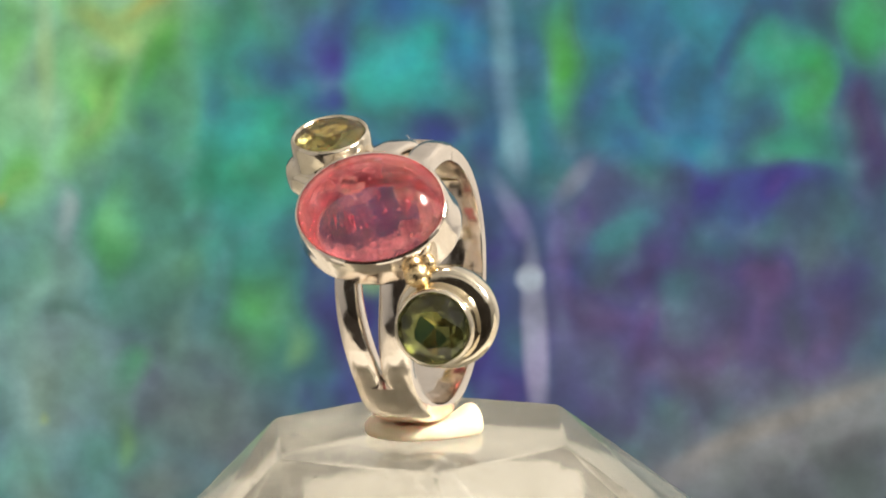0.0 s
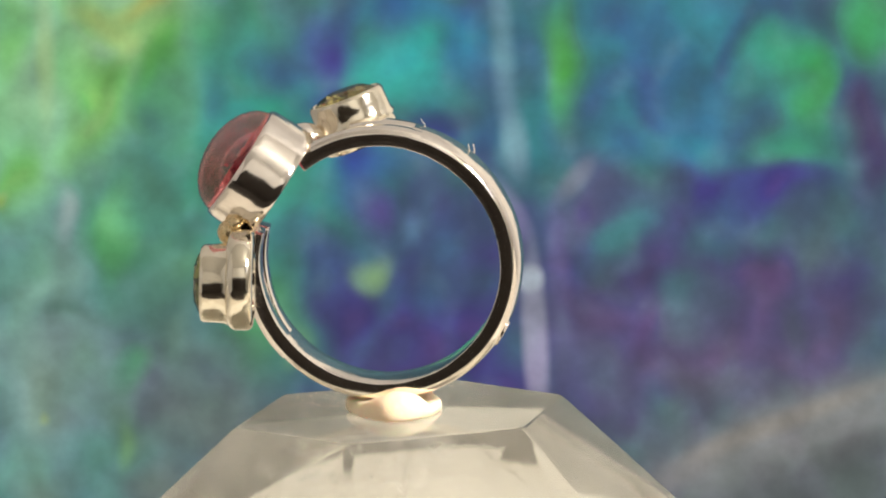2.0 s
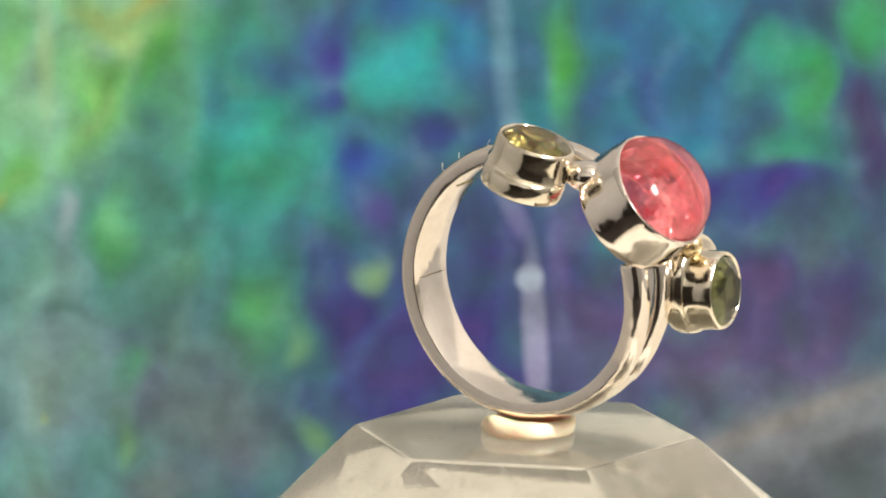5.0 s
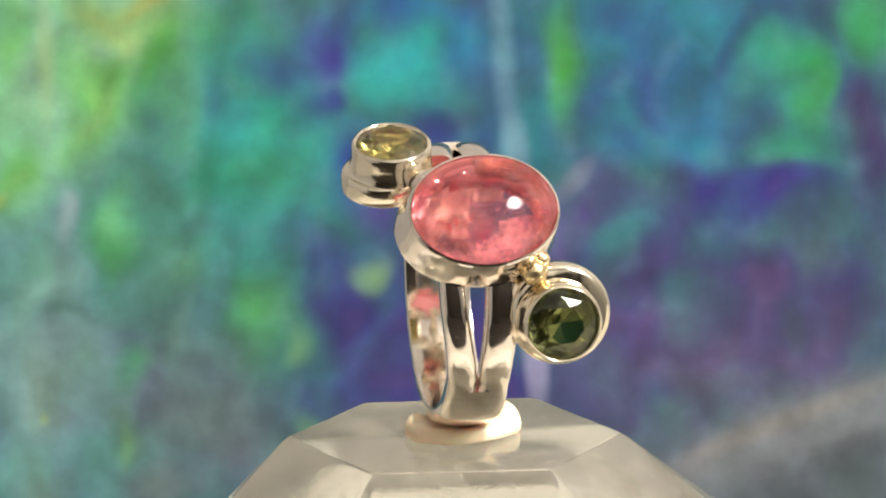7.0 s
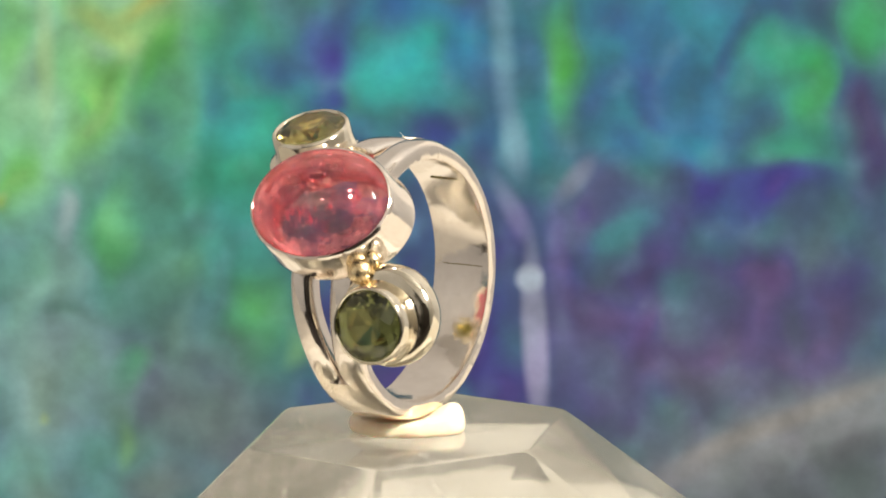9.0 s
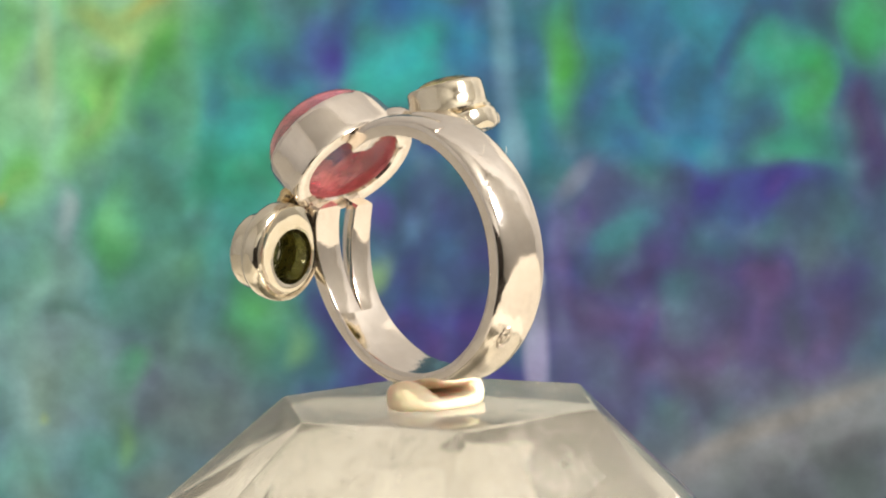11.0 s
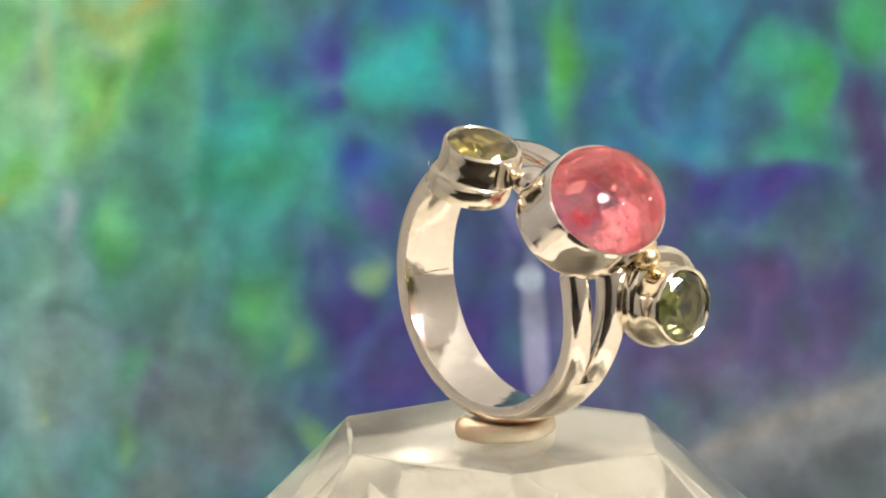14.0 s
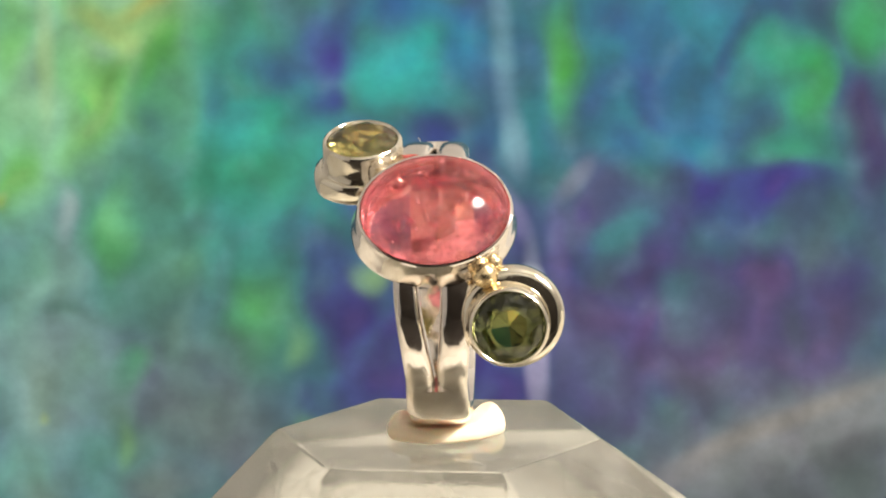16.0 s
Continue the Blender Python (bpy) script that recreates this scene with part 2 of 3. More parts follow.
    dab(15.4, 2.6, 0.6, 1.2, (62, 56, 106))
    # violets and their lights
    dab(10.5, 3.6, 0.8, 1.1, (82, 68, 124), 0.8)
    dab(13.2, 3.5, 1.6, 0.6, (58, 56, 138))
    dab(11.1, 4.15, 0.6, 0.4, (60, 134, 144), 0.6)
    dab(11.2, 2.7, 0.6, 0.6, (62, 132, 164), 0.9)
    dab(12.7, 4.3, 0.7, 0.6, (62, 110, 134), 0.8)
    dab(12.0, 5.5, 0.8, 0.7, (62, 118, 134), 0.8)
    dab(14.6, 4.3, 0.9, 0.7, (72, 112, 124), 0.7)
    dab(11.0, 5.6, 0.9, 0.8, (98, 78, 130), 0.5)
    dab(6.5, 4.7, 0.36, 0.42, (116, 156, 116), 0.95)
    dab(4.8, 5.7, 1.1, 1.3, (72, 142, 108))
    dab(4.6, 4.7, 0.6, 0.6, (70, 148, 120), 0.8)
    dab(5.45, 7.6, 0.4, 0.35, (98, 152, 116), 0.9)
    dab(5.7, 5.2, 0.5, 0.9, (58, 72, 128), 0.8)
    dab(0.7, 7.0, 0.9, 1.2, (118, 158, 156), 0.7)
    dab(2.0, 7.6, 0.5, 0.8, (92, 146, 110), 0.8)
    dab(2.9, 6.4, 0.9, 0.5, (76, 104, 112), 0.8)
    dab(3.9, 8.2, 0.9, 0.9, (86, 104, 122), 0.8)
    # mottling, worked in with a small brush
    for seed, size, low, high, rgb, most in ((3.1, 0.75, 0.42, 0.8, (58, 146, 150), 0.24), (17.3, 0.85, 0.42, 0.8, (54, 58, 142), 0.2),
                                             (41.7, 1.0, 0.45, 0.85, (86, 160, 116), 0.2), (63.9, 1.1, 0.45, 0.85, (96, 74, 136), 0.18),
                                             (80.2, 1.5, 0.48, 0.9, (126, 166, 184), 0.25)):
        shift = nt.nodes.new("ShaderNodeMapping")
        shift.inputs["Location"].default_value = (seed, seed * 0.7, 0)
        shift.inputs["Scale"].default_value = (1.2, 1.0, 1)
        nt.links.new(tomap.outputs[0], shift.inputs["Vector"])
        mott = nt.nodes.new("ShaderNodeTexNoise")
        mott.inputs["Scale"].default_value, mott.inputs["Detail"].default_value = size, 0.5
        nt.links.new(shift.outputs[0], mott.inputs["Vector"])
        mm = nt.nodes.new("ShaderNodeMapRange")
        mm.interpolation_type = "SMOOTHSTEP"
        for i, v in ((1, low), (2, high), (3, 0.0), (4, most)):
            mm.inputs[i].default_value = v
        nt.links.new(mott.outputs["Fac"], mm.inputs[0])
        mix_in(pigment(*rgb), mm.outputs[0])
    # last glazes
    dab(7.7, 5.7, 2.6, 2.0, (56, 54, 128), 0.55)
    dab(13.0, 6.1, 3.4, 1.0, (110, 94, 130), 0.5)
    dab(10.6, 6.3, 1.4, 1.2, (100, 84, 134), 0.5)
    dab(3.2, 7.0, 1.8, 1.7, (100, 110, 120), 0.6)
    dab(0.7, 6.3, 1.3, 1.6, (136, 156, 154), 0.55)
    dab(13.2, 3.6, 1.4, 0.5, (56, 50, 132), 0.5)
    dab(13.8, 5.0, 2.4, 1.6, (66, 58, 112), 0.4)
    dab(2.4, 4.6, 2.4, 1.5, (60, 122, 98), 0.35)
    # second sitting: greens and mints towards the upper corner
    dab(0.3, 0.6, 0.45, 0.8, (112, 186, 106), 0.7)
    dab(0.88, 0.9, 0.2, 1.3, (166, 208, 156), 0.75, 0, 0.2, True)
    dab(1.8, 0.2, 0.6, 0.35, (160, 182, 108), 0.75)
    dab(2.6, 0.1, 0.4, 0.25, (166, 176, 102), 0.75)
    dab(1.9, 1.2, 0.5, 0.4, (86, 166, 82), 0.75)
    dab(2.8, 1.3, 0.4, 0.7, (78, 158, 78), 0.75)
    dab(1.4, 2.2, 0.5, 0.5, (140, 200, 130), 0.7)
    dab(1.1, 2.8, 0.5, 0.5, (132, 200, 142), 0.7)
    dab(0.3, 2.9, 0.4, 0.5, (102, 176, 96), 0.7)
    dab(0.1, 3.5, 0.2, 0.25, (136, 186, 96), 0.8)
    dab(1.2, 3.8, 0.28, 0.45, (156, 178, 182), 0.75)
    dab(2.15, 3.95, 0.3, 0.5, (112, 186, 130), 0.75)
    dab(2.6, 3.2, 0.5, 0.6, (76, 128, 116), 0.7)
    dab(3.0, 2.2, 0.35, 0.6, (70, 122, 126), 0.65)
    dab(3.7, 0.6, 0.7, 0.5, (76, 160, 116), 0.7)
    dab(3.8, 1.6, 0.4, 0.5, (56, 126, 142), 0.7)
    dab(4.0, 2.7, 0.7, 0.8, (60, 160, 130), 0.7)
    dab(4.8, 2.2, 0.6, 0.6, (62, 166, 146), 0.7)
    dab(5.0, 1.1, 0.6, 0.5, (60, 112, 156), 0.7)
    dab(5.7, 0.8, 0.4, 0.8, (72, 78, 152), 0.75)
    dab(5.9, 1.85, 0.35, 0.35, (60, 76, 150), 0.7)
    dab(5.0, 3.1, 0.5, 0.6, (66, 160, 136), 0.7)
    dab(6.9, 1.2, 0.5, 0.6, (56, 172, 166), 0.55)
    dab(7.5, 1.6, 0.4, 0.5, (58, 166, 160), 0.6)
    dab(7.2, 0.2, 0.9, 0.35, (50, 116, 176), 0.75)
    dab(6.4, 2.3, 0.5, 0.3, (72, 152, 176), 0.7)
    dab(6.7, 2.95, 0.7, 0.3, (60, 80, 166), 0.7)
    dab(6.5, 3.6, 0.4, 0.5, (86, 76, 146), 0.7)
    dab(7.1, 4.0, 0.3, 0.35, (92, 120, 170), 0.7)
    # lower greys and greens
    dab(0.8, 4.9, 0.8, 0.4, (126, 170, 166), 0.7)
    dab(2.0, 4.6, 0.3, 0.5, (86, 166, 110), 0.75)
    dab(3.0, 5.0, 0.5, 0.5, (94, 150, 116), 0.6)
    dab(1.2, 5.5, 0.7, 0.18, (84, 124, 116), 0.6, 12)
    dab(4.6, 5.4, 0.45, 0.75, (86, 166, 106), 0.75)
    dab(5.2, 6.2, 0.25, 0.35, (122, 172, 106), 0.5)
    dab(2.3, 6.4, 0.5, 0.4, (76, 146, 100), 0.7)
    dab(0.8, 6.8, 0.5, 0.6, (138, 172, 156), 0.7)
    dab(0.85, 7.0, 0.14, 0.16, (160, 186, 130), 0.6)
    dab(3.2, 6.1, 0.3, 0.8, (108, 146, 140), 0.6, 10)
    dab(3.75, 6.2, 0.4, 0.25, (80, 104, 106), 0.7)
    dab(2.0, 7.8, 0.25, 0.5, (118, 166, 110), 0.55)
    dab(3.8, 7.5, 1.1, 0.8, (104, 116, 118), 0.7)
    dab(5.4, 7.6, 0.28, 0.3, (122, 166, 110), 0.5)
    dab(0.6, 8.4, 0.7, 0.4, (120, 146, 136), 0.6)
    dab(2.8, 8.6, 0.8, 0.4, (116, 126, 120), 0.6)
    dab(6.0, 5.6, 0.5, 0.8, (70, 62, 136), 0.6)
    dab(7.3, 6.2, 0.9, 0.8, (82, 68, 128), 0.55)
    dab(6.5, 4.7, 0.28, 0.36, (132, 172, 116), 0.55)
    # teals, greens and violets of the other side
    dab(8.2, 0.9, 0.5, 0.8, (46, 126, 152), 0.65)
    dab(10.1, 0.95, 0.4, 1.2, (72, 166, 88), 0.55)
    dab(9.4, 1.4, 0.25, 0.8, (50, 102, 134), 0.6)
    dab(11.1, 1.0, 0.6, 0.9, (54, 116, 152), 0.7)
    dab(12.3, 0.4, 0.8, 0.5, (52, 126, 156), 0.65)
    dab(13.9, 0.9, 0.7, 0.5, (56, 168, 116), 0.5)
    dab(14.5, 1.6, 0.4, 0.8, (72, 172, 88), 0.5)
    dab(12.6, 2.0, 0.5, 0.5, (56, 132, 168), 0.65)
    dab(15.4, 0.4, 0.4, 0.6, (62, 162, 100), 0.7)
    dab(15.4, 2.3, 0.35, 0.8, (76, 62, 112), 0.7)
    dab(11.3, 2.7, 0.5, 0.4, (62, 132, 168), 0.6)
    dab(13.9, 2.7, 0.6, 0.5, (56, 146, 116), 0.65)
    dab(10.5, 3.7, 0.5, 0.6, (84, 66, 122), 0.65)
    dab(13.4, 3.4, 1.0, 0.35, (64, 60, 142), 0.65)
    dab(11.1, 4.15, 0.4, 0.25, (70, 136, 150), 0.6)
    dab(12.1, 5.2, 0.5, 0.6, (66, 98, 118), 0.55)
    dab(11.2, 5.9, 0.6, 0.7, (86, 66, 122), 0.55)
    dab(13.5, 5.1, 0.7, 0.7, (90, 70, 122), 0.55)
    dab(14.6, 4.8, 0.5, 0.5, (84, 110, 112), 0.55)
    dab(12.5, 6.8, 0.9, 0.4, (98, 94, 120), 0.6)
    # pale ridge and long pale strokes
    dab(14.3, 7.75, 3.4, 0.85, (134, 138, 144), 0.95, -19, 0.2, True)
    dab(12.5, 8.15, 1.5, 0.3, (134, 136, 138), 0.8, -30, 0.1, True)
    dab(15.0, 8.7, 2.8, 0.7, (92, 104, 108), 0.9, -14, 0.2, True)
    dab(14.0, 7.5, 2.2, 0.22, (158, 156, 150), 0.6, -20, 0.1, True)
    dab(14.6, 8.15, 1.8, 0.4, (86, 94, 98), 0.5, -16, 0.1, True)
    dab(8.95, 1.0, 0.24, 1.7, (122, 170, 188), 0.6, -3, 0.1, True)
    dab(9.15, 2.6, 0.26, 0.7, (128, 164, 190), 0.8, -6, 0.2, True)
    dab(9.1, 3.75, 0.22, 0.75, (136, 142, 180), 0.6, -26, 0.2, True)
    dab(9.45, 6.0, 0.24, 1.5, (152, 152, 184), 0.92, -2, 0.5, True)
    dab(9.37, 4.95, 0.25, 0.25, (168, 178, 200), 0.9, 0, 0.55, True)
    dab(10.2, 3.2, 0.22, 0.5, (136, 138, 166), 0.65, 40, 0.2, True)
    dab(9.88, 4.9, 0.24, 1.8, (112, 112, 156), 0.45, -1, 0.2, True)
    # brushed variation over everything
    streak = nt.nodes.new("ShaderNodeTexNoise")
    streak.inputs["Scale"].default_value, streak.inputs["Detail"].default_value = 1.1, 0.3
    stretch = nt.nodes.new("ShaderNodeMapping")
    stretch.inputs["Scale"].default_value = (1.35, 1.05, 1)
    nt.links.new(bent.outputs[0], stretch.inputs["Vector"])
    nt.links.new(stretch.outputs[0], streak.inputs["Vector"])
    hsv = nt.nodes.new("ShaderNodeHueSaturation")
    nt.links.new(wet["colour"], hsv.inputs["Color"])
    mr = nt.nodes.new("ShaderNodeMapRange")
    for i, v in ((1, 0.25), (2, 0.75), (3, 0.54), (4, 0.87)):
        mr.inputs[i].default_value = v
    nt.links.new(streak.outputs["Fac"], mr.inputs[0])
    weave = nt.nodes.new("ShaderNodeTexNoise")
    weave.inputs["Scale"].default_value, weave.inputs["Detail"].default_value = 3.2, 2.0
    nt.links.new(tomap.outputs[0], weave.inputs["Vector"])
    worn = nt.nodes.new("ShaderNodeMapRange")
    for i, v in ((1, 0.3), (2, 0.7), (3, 0.92), (4, 1.08)):
        worn.inputs[i].default_value = v
    nt.links.new(weave.outputs["Fac"], worn.inputs[0])
    both = nt.nodes.new("ShaderNodeMath")
    both.operation = "MULTIPLY"
    nt.links.new(mr.outputs[0], both.inputs[0])
    nt.links.new(worn.outputs[0], both.inputs[1])
    nt.links.new(both.outputs[0], hsv.inputs["Value"])
    hue = nt.nodes.new("ShaderNodeMapRange")
    for i, v in ((1, 0.3), (2, 0.7), (3, 0.48), (4, 0.52)):
        hue.inputs[i].default_value = v
    sep = nt.nodes.new("ShaderNodeSeparateColor")
    nt.links.new(streak.outputs["Color"], sep.inputs[0])
    nt.links.new(sep.outputs[1], hue.inputs[0])
    nt.links.new(hue.outputs[0], hsv.inputs["Hue"])
    hsv.inputs["Saturation"].default_value = 1.03
    nt.links.new(hsv.outputs[0], b.inputs["Base Color"])
    # upper corner of the part in view, in the canvas's own space
    tomap.inputs["Location"].default_value = (-7.84 * SQUARE - SIDE, 0, 4.41 * SQUARE / math.cos(PITCH) + HIGH - EASEL_Y * math.tan(PITCH))
    tomap.inputs["Rotation"].default_value = (radians(90), 0, 0)
    tomap.inputs["Scale"].default_value = (SQUARE, -SQUARE / math.cos(PITCH), SQUARE)
    return m


STRIPS = (-99, 2.9, 5.8, 8.6, 12.0, 99)
PAINTS = [painted(a, z) for a, z in zip(STRIPS, STRIPS[1:])]


# ---- building helpers ----
MM = 0.001


def link(name, bm, mat, crease=35):
    me = bpy.data.meshes.new(name)
    bmesh.ops.recalc_face_normals(bm, faces=bm.faces)
    bm.to_mesh(me)
    bm.free()
    me.polygons.foreach_set("use_smooth", [True] * len(me.polygons))
    me.set_sharp_from_angle(angle=radians(crease))
    me.materials.append(mat)
    return new(name, me)


def part(name, bm, mat, parent, label="", crease=35):
    ob = link(name, bm, mat, crease)
    ob.parent = parent
    return tagged(ob, label) if label else ob


def box_bm(lo, hi):
    bm = bmesh.new()
    bmesh.ops.create_cube(bm, size=1)
    for v in bm.verts:
        v.co = Vector([lo[i] + (v.co[i] + 0.5) * (hi[i] - lo[i]) for i in range(3)])
    return bm


def rings_bm(rings, close_ends=True, loop=False):
    """Skin over a row of closed rings of points."""
    bm = bmesh.new()
    rows = [[bm.verts.new(p) for p in ring] for ring in rings]
    k = len(rows[0])
    pairs = list(zip(rows, rows[1:])) + ([(rows[-1], rows[0])] if loop else [])
    for r0, r1 in pairs:
        for i in range(k):
            bm.faces.new((r0[i], r0[(i + 1) % k], r1[(i + 1) % k], r1[i]))
    if close_ends and not loop:
        bm.faces.new(rows[0])
        bm.faces.new(list(reversed(rows[-1])))
    return bm


# ---- structure ----
def setting():
    def wall(name, lo, hi, mat, label):
        ob = link(name, box_bm(lo, hi), mat)
        tagged(ob, label, name.split("_")[0], kind="structure")
        return ob

    # unseen table, kept narrow so the silver reflects dark floor in front
    wall("table_top", (-0.9, -0.085, -0.04), (0.9, 0.12, 0.0), CLOTH, "narrow table top under a plain pale cloth")
    # unseen room, its pale and dark surfaces toned for reflections in the silver
    wall("floor", (-1.8, -2.4, -0.80), (1.8, 0.37, -0.75), DARKWOOD, "dark wooden floor of the room")
    wall("ceiling", (-1.8, -2.4, 2.2), (1.8, 0.37, 2.25), PLASTER, "plain cream plaster ceiling")
    wall("wall_north", (-1.8, 0.37, -0.75), (1.8, 0.47, 2.2), WALLPAINT, "plain taupe painted wall")
    wall("wall_south", (-1.8, -2.5, 0.75), (1.8, -2.4, 2.2), PLASTER, "plain cream plaster wall")
    # unseen dark band, added only to give the silver its dark reflections
    wall("wainscot", (-1.8, -2.5, -0.75), (1.8, -2.38, 0.75), DARKWOOD, "unseen dark wood panelling added for dark reflections in the silver")
    wall("wall_west", (-1.9, -2.5, -0.75), (-1.8, 0.47, 2.2), WALLPAINT, "plain taupe painted wall")
    # wall with the window opening, in four pieces round it
    bm = bmesh.new()
    for lo, hi in (((1.8, -2.5, -0.75), (1.9, 0.47, 1.05)), ((1.8, -2.5, 2.12), (1.9, 0.47, 2.2)),
                   ((1.8, -2.5, 1.05), (1.9, -1.75, 2.12)), ((1.8, -0.5, 1.05), (1.9, 0.47, 2.12))):
        piece = box_bm(lo, hi)
        me = bpy.data.meshes.new("piece")
        piece.to_mesh(me)
        piece.free()
        bm.from_mesh(me)
        bpy.data.meshes.remove(me)
    tagged(link("wall_east", bm, PLASTER), "cream plaster wall with a tall open window", "wall", kind="structure")
    for x in (-0.8, 0.8):
        for y in (-0.045, 0.08):
            wall("table_leg", (x - 0.03, y - 0.03, -0.75), (x + 0.03, y + 0.03, -0.04), DARKWOOD, "square dark wooden table leg")


def painting():
    base = new("painting")
    base.location = (0, EASEL_Y, 0)
    tagged(base, "abstract painting in greens, blues and violets on stretched canvas", "painting")
    bm = bmesh.new()
    bmesh.ops.create_grid(bm, x_segments=150, y_segments=44, size=1)
    for v in bm.verts:
        v.co = Vector((v.co.x * 0.15, 0.0, 0.05 + v.co.y * 0.125))
    canvas = part("painted_canvas", bm, PAINTS[0], base)
    for paint in PAINTS[1:]:
        canvas.data.materials.append(paint)
    for face in canvas.data.polygons:
        x = (face.center.x + SIDE) / SQUARE + 7.84
        face.material_index = sum(x > edge for edge in STRIPS[1:-1])
    part("stretcher", box_bm((-0.151, 0.001, -0.076), (0.151, 0.019, 0.176)), LINEN, base, "pale wooden stretcher with raw canvas")


# ---- crystal, pad and ring: all in millimetres round the turning axis, then in metres ----
FOOT = HIGH / MM       # the aim point's height over the table
TOP = FOOT - 13.3      # the crystal's flat top
BASE_X, BASE_Y = -3.84, -5.51
TURN = radians(76)
U = Vector((math.cos(TURN), math.sin(TURN), 0))      # from the stones to the back of the hoop
N = Vector((-math.sin(TURN), math.cos(TURN), 0))     # across the band
Z = Vector((0, 0, 1))
HOOP_TURN = radians(72)
HU = Vector((math.cos(HOOP_TURN), math.sin(HOOP_TURN), 0))
HN = Vector((-math.sin(HOOP_TURN), math.cos(HOOP_TURN), 0))


def at(u, n, z):
    return (Vector((BASE_X, BASE_Y, FOOT)) + U * u + N * n + Z * z) * MM


def on_hoop(u, n, z):
    return (Vector((BASE_X, BASE_Y, FOOT)) + HU * u + HN * n + Z * z) * MM


PLATE = 8.0            # height of the turntable under the crystal


def turntable():
    rows = [[Vector((r * math.cos(a), r * math.sin(a), z)) * MM for a in [2 * math.pi * i / 96 for i in range(96)]]
            for r, z in ((64, 0.0), (67, 1.0), (67, 7.0), (66.4, 7.7), (65.5, 8.0))]
    ob = link("turntable", rings_bm(rows), PALECLOTH, 30)
    return tagged(ob, "round cream cloth-covered turntable under the crystal", "turntable")


def crystal():
    thing = new("crystal")
    tagged(thing, "faceted clear quartz crystal with a flat six-sided top", "crystal")
    top = [Vector((-15.3, 1.6)), Vector((-14.9, -12.0)), Vector((-3.0, -18.2)), Vector((7.0, -11.2)), Vector((6.7, 2.5)), Vector((-5.2, 8.2))]
    mid = sum(top, Vector((0, 0))) / 6
    slope = [1.0, 1.0, 1.05, 1.15, 1.4, 1.2]      # how far each side leans out

    def level(d, split):
        """The six-sided outline grown by d, each corner cut off by split."""
        out = []
        for i, p in enumerate(top):
            e0, e1 = (p - top[i - 1]).normalized(), (top[(i + 1) % 6] - p).normalized()
            n0, n1 = Vector((e0.y, -e0.x)), Vector((e1.y, -e1.x))
            if n0.dot(p - mid) < 0:
                n0, n1 = -n0, -n1
            d0, d1 = d * slope[i], d * slope[(i + 1) % 6]
            c = n0.dot(n1)
            q = p + n0 * (d0 - c * d1) / (1 - c * c) + n1 * (d1 - c * d0) / (1 - c * c)
            out += [q - e0 * split, q + e1 * split] if split else [q]
        return out

    bm = bmesh.new()
    for dz, d, split in ((0, 0.0, 0.0), (-10.0, 9.5, 3.2), (-22.0, 14.5, 4.5), (-31.0, 15.0, 4.5), (PLATE - TOP, 6.0, 4.0)):
        for p in level(d, split):
            tilt = 0.022 * (p.x + 4.2) + 0.028 * (p.y + 5.0) if dz == 0 else 0.0
            bm.verts.new((p.x * MM, p.y * MM, (TOP + dz + tilt) * MM))
    bmesh.ops.convex_hull(bm, input=bm.verts)
    bmesh.ops.dissolve_limit(bm, angle_limit=radians(1), verts=bm.verts, edges=bm.edges)
    bmesh.ops.bevel(bm, geom=bm.edges[:], offset=0.00022, segments=2, affect="EDGES", profile=0.5)
    part("crystal_body", bm, QUARTZ, thing, crease=12)
    # healed cracks inside
    for x, y, z, w, h, turn, lean in ((-9.0, -9.0, -9.0, 8.0, 6.0, 30, 50), (1.0, -6.0, -11.0, 7.0, 7.0, 110, 35), (-5.0, 1.0, -8.5, 8.0, 5.0, 200, 55), (-13.0, -3.0, -9.0, 4.0, 5.0, 75, 70), (6.0, -10.0, -9.5, 4.5, 4.0, 320, 60), (-3.0, -14.0, -8.0, 5.0, 3.5, 160, 65)):
        bm = bmesh.new()
        bmesh.ops.create_grid(bm, x_segments=24, y_segments=20, size=1)
        m = pose(x * MM, y * MM, (TOP + z) * MM, lean, 0, turn)
        for v in bm.verts:
            a, b2 = v.co.x, v.co.y
            k = 1 + 0.25 * noise.noise(Vector((math.atan2(b2, a) * 1.5, turn, 0)))
            hgt = 0.9 * noise.noise(Vector((a * 1.7, b2 * 1.7, turn)))
            v.co = m @ (Vector((a * w * k, b2 * h * k, hgt)) * MM)
        part("veil", bm, VEIL, thing, "wispy white healed crack")
    # specks of dust, thick towards one corner of the top and thin on the sides
    dice = random.Random(11)
    body = thing.children[0].data
    tops = [f for f in body.polygons if f.normal.z > 0.9]
    sides = [f for f in body.polygons if 0.2 < f.normal.z < 0.9 and f.area > 2e-5]
    bm = bmesh.new()
    for i in range(330):
        if i < 140:
            f = max(tops, key=lambda face: face.area)
            if i < 50:
                along, off = dice.random(), 0.6 + abs(dice.gauss(0, 1.7))
                p = Vector((-15.2 + 0.3 * along + off, 1.2 - 12.6 * along, 0)) * MM
            else:
                p = Vector((dice.uniform(-13, 5), dice.uniform(-12, 2), 0)) * MM
            p.z = (TOP + 0.022 * (p.x / MM + 4.2) + 0.028 * (p.y / MM + 5.0)) * MM
        else:
            f = dice.choice(sides)
            corner = [body.vertices[v].co for v in f.vertices]
            weight = [dice.random() for _ in corner]
            p = sum((c * w for c, w in zip(corner, weight)), Vector()) / sum(weight)
        x = f.normal.orthogonal().normalized()
        y = f.normal.cross(x)
        size = dice.uniform(0.02, 0.06) * MM
